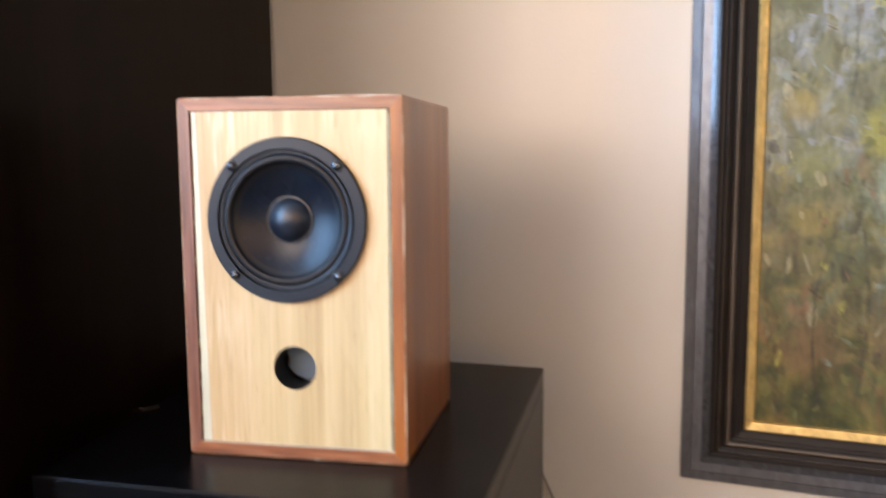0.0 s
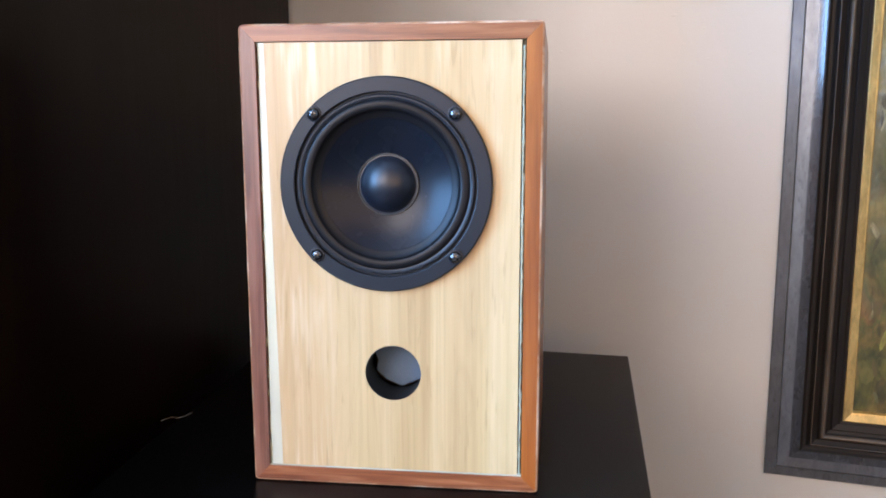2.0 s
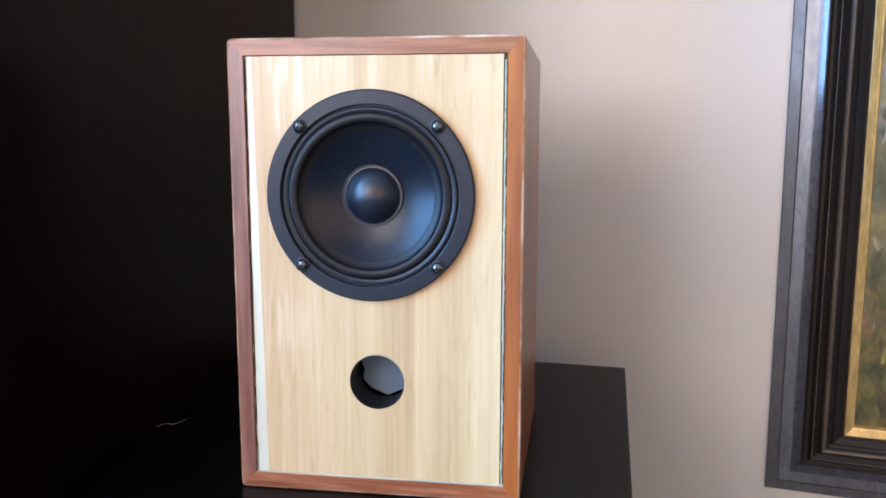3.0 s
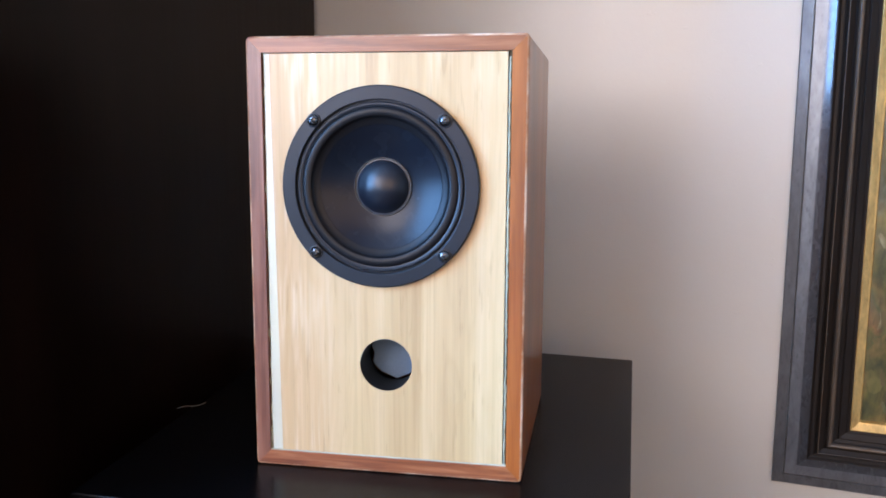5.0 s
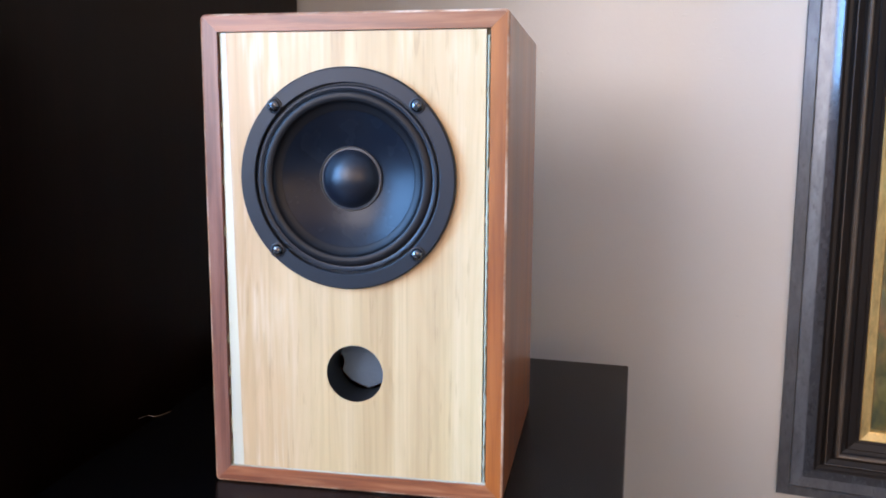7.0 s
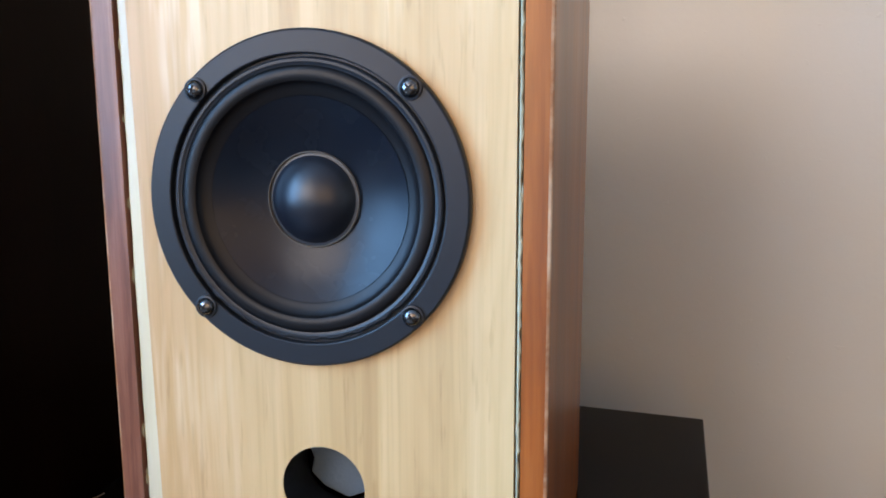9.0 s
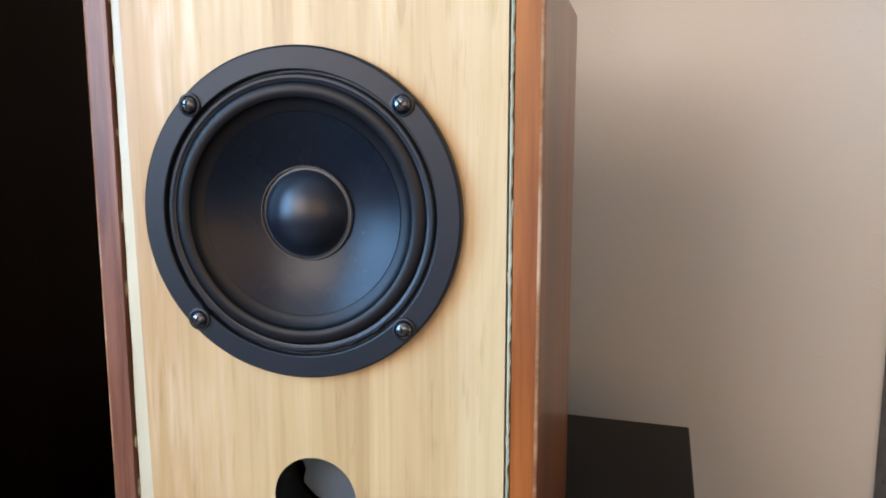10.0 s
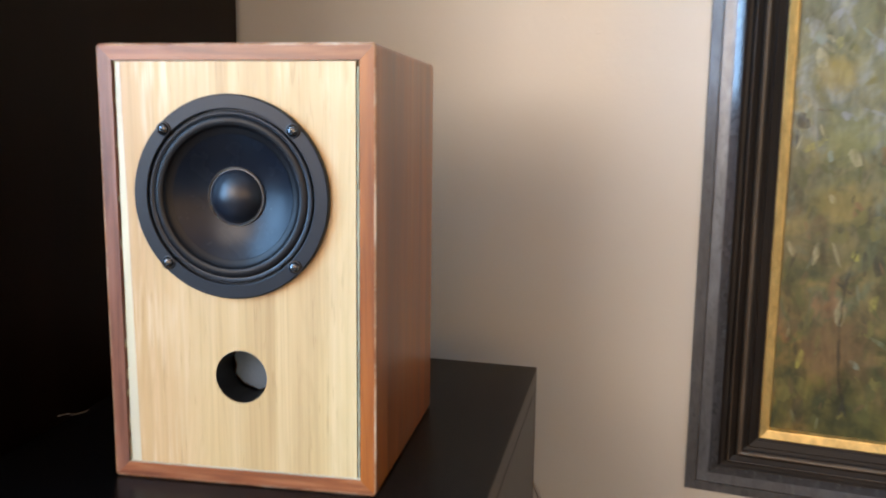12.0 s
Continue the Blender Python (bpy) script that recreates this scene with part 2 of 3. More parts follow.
XL, XR, YR, CEIL = -1.9, 3.4, -2.9, 2.5
PLAN = [(XL - 0.15, YR - 0.15), (XR + 0.15, YR - 0.15), (XR + 0.15, wall_y(XR) + 0.15), (XL - 0.15, wall_y(XL) + 0.18)]
slab("floor", prism(PLAN, "z", -0.1, 0.0), M_FLOOR, "brown wooden floor of the room")
slab("ceiling", prism(PLAN, "z", CEIL, CEIL + 0.1), M_CEIL, "plain white ceiling")
slab("wall_back", prism([(XL, wall_y(XL)), (XR, wall_y(XR)), (XR, wall_y(XR) + 0.15), (XL, wall_y(XL) + 0.15)], "z", 0, CEIL), M_WALL, "cream plastered wall with a fine rough texture")
slab("wall_right", box(XR, XR + 0.15, YR, wall_y(XR) + 0.15, 0, CEIL), M_WALL, "plain cream wall")


def holed_wall(name, axis, at, thick, lo, hi, holes):
    """A wall with window openings (from, to, sill, head) in order along it, as blocks in one mesh."""
    bm = bmesh.new()
    blocks, edge = [], lo
    for h0, h1, z0, z1 in holes:
        blocks += [(edge, h0, 0, CEIL), (h0, h1, 0, z0), (h0, h1, z1, CEIL)]
        edge = h1
    blocks.append((edge, hi, 0, CEIL))
    for a0, a1, b0, b1 in blocks:
        piece = box(at, at + thick, a0, a1, b0, b1) if axis == "x" else box(a0, a1, at, at + thick, b0, b1)
        me = bpy.data.meshes.new("tmp")
        piece.to_mesh(me)
        piece.free()
        bm.from_mesh(me)
        bpy.data.meshes.remove(me)
    return slab(name, bm, M_WALL, "plain cream wall with window openings")


# the second, wide hole only makes room for the added fill lamp
holed_wall("wall_rear", "y", YR - 0.15, 0.15, XL, XR, [(-1.86, -0.58, 1.05, 2.39), (-0.52, 2.02, 0.78, 2.42)])
holed_wall("wall_left", "x", XL - 0.15, 0.15, YR, wall_y(XL), [(-2.22, -0.38, 0.69, 2.47)])

# ---- tall dark cabinet in the corner ----
cab = thing("tall_cabinet", (-0.52, 0.2, 0), "tall dark brown stained wooden cabinet against the wall", "cabinet")
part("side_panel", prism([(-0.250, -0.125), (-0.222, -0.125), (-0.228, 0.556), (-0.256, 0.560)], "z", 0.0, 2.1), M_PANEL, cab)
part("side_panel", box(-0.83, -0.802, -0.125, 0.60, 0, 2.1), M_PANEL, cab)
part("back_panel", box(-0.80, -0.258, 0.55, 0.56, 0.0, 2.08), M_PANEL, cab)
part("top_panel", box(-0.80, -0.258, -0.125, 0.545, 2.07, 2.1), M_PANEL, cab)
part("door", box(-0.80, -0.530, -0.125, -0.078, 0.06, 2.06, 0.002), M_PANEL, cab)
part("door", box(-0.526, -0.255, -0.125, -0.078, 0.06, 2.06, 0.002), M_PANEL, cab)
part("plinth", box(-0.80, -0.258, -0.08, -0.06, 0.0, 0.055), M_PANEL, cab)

# ---- black stand under the loudspeaker ----
stand = thing("black_stand", (0, 0.14, 0), "black satin lacquered box stand beside a dark cabinet", "stand")
FL, FR, BR, BL = (-0.199, -0.070), (0.175, -0.089), (0.199, 0.340), (-0.196, 0.383)
part("top_panel", bevel(prism([FL, FR, BR, BL], "z", TOP - 0.022, TOP), 0.0012), M_TABLE, stand)


def board(name, a, b, thick, z0, z1):
    """An upright board from a to b in plan, its thickness to the left of that way."""
    d = (Vector(b) - Vector(a)).normalized()
    n = Vector((-d.y, d.x)) * thick
    pts = [tuple(a), tuple(b), (b[0] + n.x, b[1] + n.y), (a[0] + n.x, a[1] + n.y)]
    return part(name, bevel(prism(pts, "z", z0, z1), 0.0008, 1), M_TABLE, stand)


E = 0.0205
board("front_panel", FL, FR, 0.018, 0.0, TOP - 0.0225)
board("side_panel", (FR[0] + 0.001, FR[1] + E), (BR[0] - 0.001, BR[1] - E), 0.018, 0.0, TOP - 0.0225)
board("back_panel", BR, BL, 0.018, 0.0, TOP - 0.0225)
board("side_panel", (BL[0], BL[1] - E), (FL[0], FL[1] + E), 0.018, 0.0, TOP - 0.0225)

# ---- loudspeaker ----
X0, X1, Z0, Z1, DEPTH, T = -0.0925, 0.1045, TOP, 1.0604, 0.193, 0.0112
spk = thing("loudspeaker", (0.006, 0.09, TOP), "wooden bookshelf loudspeaker with pale front and reddish mitred case", "loudspeaker")


def case_board(name, pts, material, label=""):
    """One mitred board of the case, a little rounded at its outer edges."""
    bm = prism(pts, "y", 0.0, DEPTH)
    def outer(e):
        a, c = e.verts
        mid = (a.co + c.co) / 2
        on_rim = min(abs(mid.x - X0), abs(mid.x - X1), abs(mid.z - Z0), abs(mid.z - Z1)) < 0.0016
        return on_rim and abs(a.co.y - c.co.y) < 1e-6
    bevel(bm, 0.0015, 2, [e for e in bm.edges if outer(e)])
    ob = part(name, bm, material, spk, label)
    ob.data.materials.append(M_WORN)
    for vert in ob.data.vertices:  # the case stands a little wider at its back
        if vert.co.x > 0.05:
            vert.co.x += 0.0035 * vert.co.y / DEPTH
    for p in ob.data.polygons:
        if p.center.y < 0.0018 and abs(p.normal.y) < 0.985:
            p.material_index = 1
    return ob


G, RC = 0.00006, 0.0034
K1, K2 = RC * (1 - math.cos(radians(45))), RC * (1 - math.cos(radians(67.5)))
K3 = RC * (1 - math.sin(radians(67.5)))


def level_board(name, z, up):
    """A top (up = 1) or bottom (up = -1) board with rounded outer corners and mitred ends."""
    pts = [(X0 + K1 + G, z - up * K1), (X0 + K2, z - up * K3), (X0 + RC, z), (X1 - RC, z), (X1 - K2, z - up * K3), (X1 - K1 - G, z - up * K1), (X1 - T - G, z - up * T), (X0 + T + G, z - up * T)]
    return case_board(name, pts, M_RED_H, "reddish brown mitred board")


def upright_board(name, x, side, material, label):
    pts = [(x - side * K1, Z0 + K1 + G), (x - side * K3, Z0 + K2), (x, Z0 + RC), (x, Z1 - RC), (x - side * K3, Z1 - K2), (x - side * K1, Z1 - K1 - G), (x - side * T, Z1 - T - G), (x - side * T, Z0 + T + G)]
    return case_board(name, pts, material, label)


level_board("top_board", Z1, 1)
level_board("bottom_board", Z0 + 0.0003, -1)
upright_board("side_board", X0, -1, M_RED_V2, "purplish brown board")
upright_board("side_board", X1, 1, M_RED_V, "orange brown board")
part("back_panel", box(X0 + T, X1 - T, DEPTH - 0.012, DEPTH - 0.002, Z0 + T, Z1 - T), M_RED_V, spk)

DX, DZ, DR = 0.0034, 0.9574, 0.0697
PX, PZ, PR = 0.0065, 0.8307, 0.0190
BX0, BX1, BZ0, BZ1 = X0 + T + 0.0085, X1 - T - 0.0029, Z0 + T + 0.0013, Z1 - T - 0.0006


def baffle_mesh():
    bm = bmesh.new()
    def loop(pts):
        vs = [bm.verts.new((x, 0.0012, z)) for x, z in pts]
        return [bm.edges.new((vs[i], vs[(i + 1) % len(vs)])) for i in range(len(vs))]
    es = loop([(BX0 + 0.0008, BZ0), (BX1, BZ0), (BX1, BZ1), (BX0 - 0.0030, BZ1)])
    for cx, cz, r, n in ((DX, DZ, 0.0590, 72), (PX, PZ, PR, 64)):
        es += loop([(cx + r * math.cos(2 * math.pi * k / n), cz + r * math.sin(2 * math.pi * k / n)) for k in range(n)])
    bmesh.ops.triangle_fill(bm, edges=es, use_beauty=True)
    out = bmesh.ops.extrude_face_region(bm, geom=list(bm.faces))
    bmesh.ops.translate(bm, vec=(0, 0.018, 0), verts=[v for v in out["geom"] if isinstance(v, bmesh.types.BMVert)])
    return bm


part("baffle", baffle_mesh(), M_BAFFLE, spk, "pale straw-coloured veneered front board")
# pale strip along one edge of the front board, wavering a little
strip = bmesh.new()
rows = []
for k in range(41):
    z = BZ0 + (BZ1 - BZ0) * k / 40
    w = 0.0007 * noise.noise((0.3, 0.1, z * 60))
    a, b = X0 + T + 0.0012 + 0.5 * w, BX0 + 0.0008 - 0.0038 * k / 40 - 0.00005
    rows.append([strip.verts.new(p) for p in ((a, 0.0100, z), (a, 0.0022, z), (a + 0.0012, 0.0014, z), (b, 0.0012, z), (b, 0.0100, z))])
for a, b in zip(rows, rows[1:]):
    for i in range(5):
        strip.faces.new((a[i], a[(i + 1) % 5], b[(i + 1) % 5], b[i]))
strip.faces.new(rows[0])
strip.faces.new(rows[-1])
part("edge_strip", strip, M_PALE_STRIP, spk, "creamy white strip along the front board's edge")


def ragged(along, lo, hi, a0, a1, front, seed, amount):
    """A thin bead of filler from lo to hi along x or z, between a0 and a1 across, with a wavering face and one ragged edge."""
    bm = bmesh.new()
    rings = []
    n = int((hi - lo) / 0.0022)
    for k in range(n + 1):
        q = lo + (hi - lo) * k / n
        w = amount * noise.noise((seed, 0.4, q * 260)) + 0.6 * amount * noise.noise((seed, 7.1, q * 900))
        y = front + 0.0005 * noise.noise((seed, 3.3, q * 400))
        cross = ((a0, 0.016), (a0, y + 0.0003), ((a0 + a1 + w) / 2, y), (a1 + w, y + 0.0003), (a1 + w, 0.016))
        rings.append([bm.verts.new((q, cy, ca) if along == "x" else (ca, cy, q)) for ca, cy in cross])
    for r0, r1 in zip(rings, rings[1:]):
        for i in range(5):
            bm.faces.new((r0[i], r0[(i + 1) % 5], r1[(i + 1) % 5], r1[i]))
    bm.faces.new(rings[0])
    bm.faces.new(rings[-1])
    return bm


part("joint_filler", ragged("x", X0 + T + 0.0002, X1 - T - 0.0002, Z0 + T + 0.0001, BZ0 - 0.0002, 0.0008, 1.7, 0.0004), M_FILLER, spk, "pale filler along the lower joint")
part("joint_filler", ragged("z", BZ0, Z1 - T - 0.004, BX1 + 0.0009, BX1 + 0.0021, 0.0014, 5.2, 0.0007), M_FILLER_GREEN, spk, "pale grey green filler beside the front board")
part("joint_backing", box(BX1 + 0.0001, X1 - T - 0.0001, 0.0032, 0.0182, Z0 + T + 0.0014, Z1 - T - 0.0001), M_GAP, spk, "dark joint beside the front board")
part("joint_backing", box(X0 + T + 0.0001, X0 + T + 0.0011, 0.0040, 0.0182, Z0 + T + 0.0014, Z1 - T - 0.0001), M_GAP, spk, "dark joint beside the front board")
rnd = random.Random(4)
fill = bmesh.new()
for k in range(44):
    z = rnd.uniform(BZ0, BZ1) if k < 26 else BZ0 + abs(rnd.gauss(0, 0.012))
    s = rnd.uniform(0.0004, 0.0013)
    x = BX1 + rnd.uniform(0.0002, 0.0024) if k % 3 and k < 26 else X0 + T + rnd.uniform(0.0002, 0.001)
    m4 = Matrix.Translation((x, 0.0026, z)) @ Matrix.Diagonal((s * 0.4, 0.0012, s * 3.5, 1))
    bmesh.ops.create_icosphere(fill, subdivisions=1, radius=1, matrix=m4)
part("crumbled_filler", fill, M_FILLER, spk, "white crumbs of filler in the joint")["kind"] = "stuff"

# driver
basket = part("driver_frame", lathe([(0.0575, 0.006), (DR - 0.001, 0.006), (DR - 0.001, 0.0011), (DR, 0.0010), (DR, -0.0028), (DR - 0.0003, -0.0035), (DR - 0.0010, -0.0040), (0.0604, -0.0042), (0.0599, -0.0039), (0.0596, -0.0010), (0.0575, -0.0010)], DX, DZ, 128, True), M_BASKET, spk, "black satin steel ring", True)


def wavy(bm, r0, r1, amount):
    """Let the lower half of a ring's rim waver, as glued by hand."""
    for vert in bm.verts:
        dx, dz = vert.co.x - DX, vert.co.z - DZ
        r, a = math.hypot(dx, dz), math.atan2(dz, dx)
        if r0 < r < r1 and -2.6 < a < -0.7:
            k = 1 + amount * (math.sin(a * 31) + 0.7 * math.sin(a * 53 + 1)) / r
            vert.co.x, vert.co.z = DX + dx * k, DZ + dz * k
    return bm


flange = [(0.0588, -0.0008), (0.0584, -0.0028), (0.0577, -0.0034), (0.0566, -0.0034), (0.0558, -0.0029), (0.0552, -0.0028)]
part("gasket", wavy(lathe(flange, DX, DZ, 160), 0.0574, 0.0590, 0.0003), M_GASKET, basket, "black gasket ring with an uneven glued rim", True)
sur = [(0.0553, -0.0022), (0.0549, -0.0026)]
for k in range(1, 9):  # low outer swell of the roll
    a = math.pi * k / 8
    sur.append((0.0518 + 0.0030 * math.cos(a), -0.0026 - 0.0011 * math.sin(a)))
for k in range(1, 9):  # shallow trough next to the cone
    a = math.pi * k / 8
    sur.append((0.0458 + 0.0030 * math.cos(a), -0.0026 + 0.0042 * (k / 8) ** 2 + 0.0016 * math.sin(a)))
sur += [(0.0424, 0.0014)]
part("surround", lathe(sur, DX, DZ, 128), M_RUBBER, basket, "black rubber roll surround", True)
cone = []
for k in range(15):
    f = k / 14
    cone.append((0.0432 - 0.0236 * f, 0.0008 + 0.0076 * f + 0.0009 * math.sin(math.pi * f)))
part("cone", lathe(cone, DX, DZ, 128), M_CONE, basket, "matt black paper cone", True)
part("glue_ring", lathe([(0.0206, 0.0074), (0.0203, 0.0066), (0.0200, 0.0066), (0.0197, 0.0074)], DX, DZ, 96), M_GLUE, basket, "thin brown ring of glue", True)
dome = [(0.0198, 0.0078), (0.0186, 0.0077), (0.0176, 0.0066)]
R = 0.0235
for k in range(1, 17):
    a = math.asin(0.0172 / R) * (1 - k / 16)
    dome.append((R * math.sin(a), 0.0060 - R * (math.cos(a) - math.cos(math.asin(0.0172 / R)))))
dome[-1] = (0.0, dome[-1][1])
part("dust_cap", lathe(dome, DX, DZ, 96), M_DOME, basket, "black domed dust cap", True)

# four cross-head screws
H = 0.0457
for sx, sz, turn in ((-1, 1, 12), (1, 1, 50), (-1, -1, 33), (1, -1, 70)):
    cx, cz = DX + sx * H, DZ + sz * H
    well = part("screw_cup", lathe([(0.0050, -0.0040), (0.0048, -0.0050), (0.0040, -0.0052), (0.0036, -0.0046)], cx, cz, 32), M_BASKET, basket, "", True)
    head = part("screw", lathe([(0.0037, -0.0044), (0.0036, -0.0056), (0.0030, -0.0066), (0.0018, -0.0073), (0, -0.0075)], cx, cz, 32), M_SCREW, basket, "dark steel cross-head screw", True)
    slot = bmesh.new()
    for q in (0, 90):
        m4 = Matrix.Translation((cx, -0.0073, cz)) @ Matrix.Rotation(radians(turn + q), 4, "Y") @ Matrix.Diagonal((0.0040, 0.0008, 0.0008, 1))
        bmesh.ops.create_cube(slot, size=1.0, matrix=m4)
    part("slot", slot, M_SLOT, head)

# port: a plain round hole with a dark lining and grey wadding behind it, its blue light painted in
part("port_lining", lathe([(PR - 0.0001, 0.0016), (PR - 0.0001, 0.030), (PR + 0.002, 0.030), (PR + 0.002, 0.0195)], PX, PZ, 64), M_RUBBER, spk, "dark lining of the round port", True)
pad = [(-0.021, 0.030), (0.028, 0.032), (0.032, -0.0055), (0.0010, -0.0190), (-0.0112, -0.0140), (-0.0177, -0.0075), (-0.0162, 0.000), (-0.0192, 0.007)]
padb = prism([(PX + a, PZ + c) for a, c in pad], "y", 0.031, 0.040)
bevel(padb, 0.001, 2)
part("damping_pad", padb, M_PAD, spk, "grey felt pad inside the port, blue light in its colour")

# ---- thread of lint and cable ----
th = [(-0.209 + 0.018 * k / 8 + 0.0006 * math.sin(k * 2.1), 0.101 + 0.018 * k / 8 + 0.004 * math.sin(k * 0.9), TOP + 0.0005) for k in range(9)]
tagged(part("lint_thread", tube(th, 0.00028, 5), M_THREAD), "thin pale thread of lint on the black stand", "lint")
cb = []
for k in range(21):
    f = k / 20
    x = 0.183 + 0.14 * (1 - (1 - f) ** 2)
    cb.append((x, wall_y(x) - 0.005, 0.57 - 0.567 * f))
tagged(part("cable", tube(cb, 0.0022, 8), M_CABLE, smooth=True), "thin grey brown cable hanging against the wall behind the stand", "cable")

# ---- framed painting ----
ORIGIN = Vector((0.377, wall_y(0.377), 0.578))
PW, PH, FW = 0.62, 0.86, 0.098
picture = new("framed_painting")
picture.matrix_basis = Matrix.Translation(ORIGIN) @ Matrix.Rotation(WALL_TURN, 4, "Z")
tagged(picture, "landscape painting in a dark moulded frame with gilt inner edge", "painting")


def local_part(name, bm, material, parent, label="", smooth=False):
    ob = part(name, bm, material, None, label, smooth)
    ob.parent = parent
    return ob


def worn(name, colour, dark, rough, metal=0.0, coat=0.0, coat_rough=0.25):
    """A rubbed finish: brushed tone, dark specks and scratches."""
    m, nt, b = nodes_of(name)
    tone = noise_tex(nt, coords(nt, (1, 1, 0.35)), 70, 5, 0.7, 0.4)
    specks = noise_tex(nt, coords(nt, (1, 1, 0.4)), 260, 4, 0.7)
    lo, hi = tuple(c * 0.62 for c in colour), tuple(min(1, c * 1.3) for c in colour)
    c = ramp(nt, tone, [(0.3, lo), (0.7, hi)])
    c = mix(nt, ramp(nt, specks, [(0.30, (0.55, 0.55, 0.55)), (0.44, (0, 0, 0))]), c, dark)
    nt.links.new(c, b.inputs["Base Color"])
    nt.links.new(ramp(nt, tone, [(0.3, (min(1, rough * 1.3),) * 3), (0.7, (rough * 0.8,) * 3)]), b.inputs["Roughness"])
    b.inputs["Metallic"].default_value = metal
    b.inputs["Coat Weight"].default_value, b.inputs["Coat Roughness"].default_value = coat, coat_rough
    bump(nt, b, tone, 0.25, 0.0006)
    return m


M_GREY = worn("worn_grey_black_frame", (0.125, 0.128, 0.135), (0.02, 0.02, 0.022), 0.34, 0.15, 1.0, 0.27)
M_DULL = worn("dull_grey_frame", (0.105, 0.104, 0.106), (0.012, 0.012, 0.012), 0.36, 0.1, 0.4, 0.3)
M_BLACK = paint("black_brown_frame", (0.014, 0.010, 0.008), 0.46, 0.4, 160, 0.2, 0.0006)
M_BLACK.node_tree.nodes["Principled BSDF"].inputs["Specular IOR Level"].default_value = 0.25
M_BEAD = worn("rubbed_black_bead", (0.060, 0.062, 0.068), (0.012, 0.012, 0.013), 0.25, 0.0, 1.0, 0.14)
M_RIDGE = paint("worn_bronze_ridge", (0.085, 0.060, 0.043), 0.32, 0.5, 200, 0.3, 0.0006, coat=0.3)

# the moulding's profile: (distance in from the outer edge, height off the wall)
STRIPS = [
    ("outer_moulding", M_DULL, [(0.0, 0.001), (0.0, 0.0055), (0.0012, 0.0072), (0.0122, 0.0098), (0.0128, 0.0074), (0.0134, 0.0072)]),
    ("band_moulding", M_GREY, [(0.0134, 0.0072), (0.0139, 0.0098), (0.0160, 0.0102), (0.0195, 0.0107), (0.0230, 0.0112), (0.0262, 0.0118)]),
    ("bead_moulding", M_BEAD, [(0.0262, 0.0118), (0.0272, 0.01203), (0.0288, 0.01247), (0.0304, 0.01294), (0.0320, 0.01344), (0.0336, 0.01397), (0.0350, 0.01446), (0.0360, 0.0150), (0.0366, 0.0154)]),
    ("cove_moulding", M_BLACK, [(0.0366, 0.0154), (0.0376, 0.0149), (0.0395, 0.0133), (0.0430, 0.0128), (0.0455, 0.0152), (0.0467, 0.0196)]),
    ("ridge_moulding", M_RIDGE, [(0.0467, 0.0196), (0.0470, 0.0203), (0.0476, 0.0206), (0.0482, 0.0202)]),
    ("groove_moulding", M_BLACK, [(0.0482, 0.0202), (0.0495, 0.0190), (0.0535, 0.0168), (0.0556, 0.0190), (0.0563, 0.0210)]),
    ("ridge_moulding", M_RIDGE, [(0.0563, 0.0210), (0.0569, 0.0224), (0.0578, 0.0234), (0.0590, 0.0240), (0.0602, 0.0237), (0.0613, 0.0226), (0.0620, 0.0214)]),
    ("inner_moulding", M_BLACK, [(0.0620, 0.0214), (0.0636, 0.0196), (0.0671, 0.0180), (0.0679, 0.0200), (0.0686, 0.0204), (0.0696, 0.0200), (0.0755, 0.0176), (0.0765, 0.0184), (0.0776, 0.0180), (0.0790, 0.0178), (0.0792, 0.0186)]),
    ("gilt_slip", None, [(0.0792, 0.0186), (0.0794, 0.0196), (0.0804, 0.0202), (0.0872, 0.0165), (0.0890, 0.0160), (0.0902, 0.0125), (0.0902, 0.0090)]),
]


def rail(profile, side):
    """One mitred rail of the frame: 0 bottom, 1 right, 2 top, 3 left; x along the wall, z up, -y off the wall."""
    bm = bmesh.new()
    w, h = PW, PH
    a, b = [], []
    for d, off in profile:
        ends = {0: ((d, d), (w - d, d)), 1: ((w - d, d), (w - d, h - d)), 2: ((w - d, h - d), (d, h - d)), 3: ((d, h - d), (d, d))}[side]
        a.append(bm.verts.new((ends[0][0], -off, ends[0][1])))
        b.append(bm.verts.new((ends[1][0], -off, ends[1][1])))
    for i in range(len(profile) - 1):
        bm.faces.new((a[i], a[i + 1], b[i + 1], b[i]))
    return bm


M_GILT = worn("rubbed_gilt", (0.80, 0.50, 0.19), (0.42, 0.24, 0.09), 0.42, 0.6)
for name, material, profile in STRIPS:
    for side in range(4):
        local_part(name, rail(profile, side), material or M_GILT, picture)

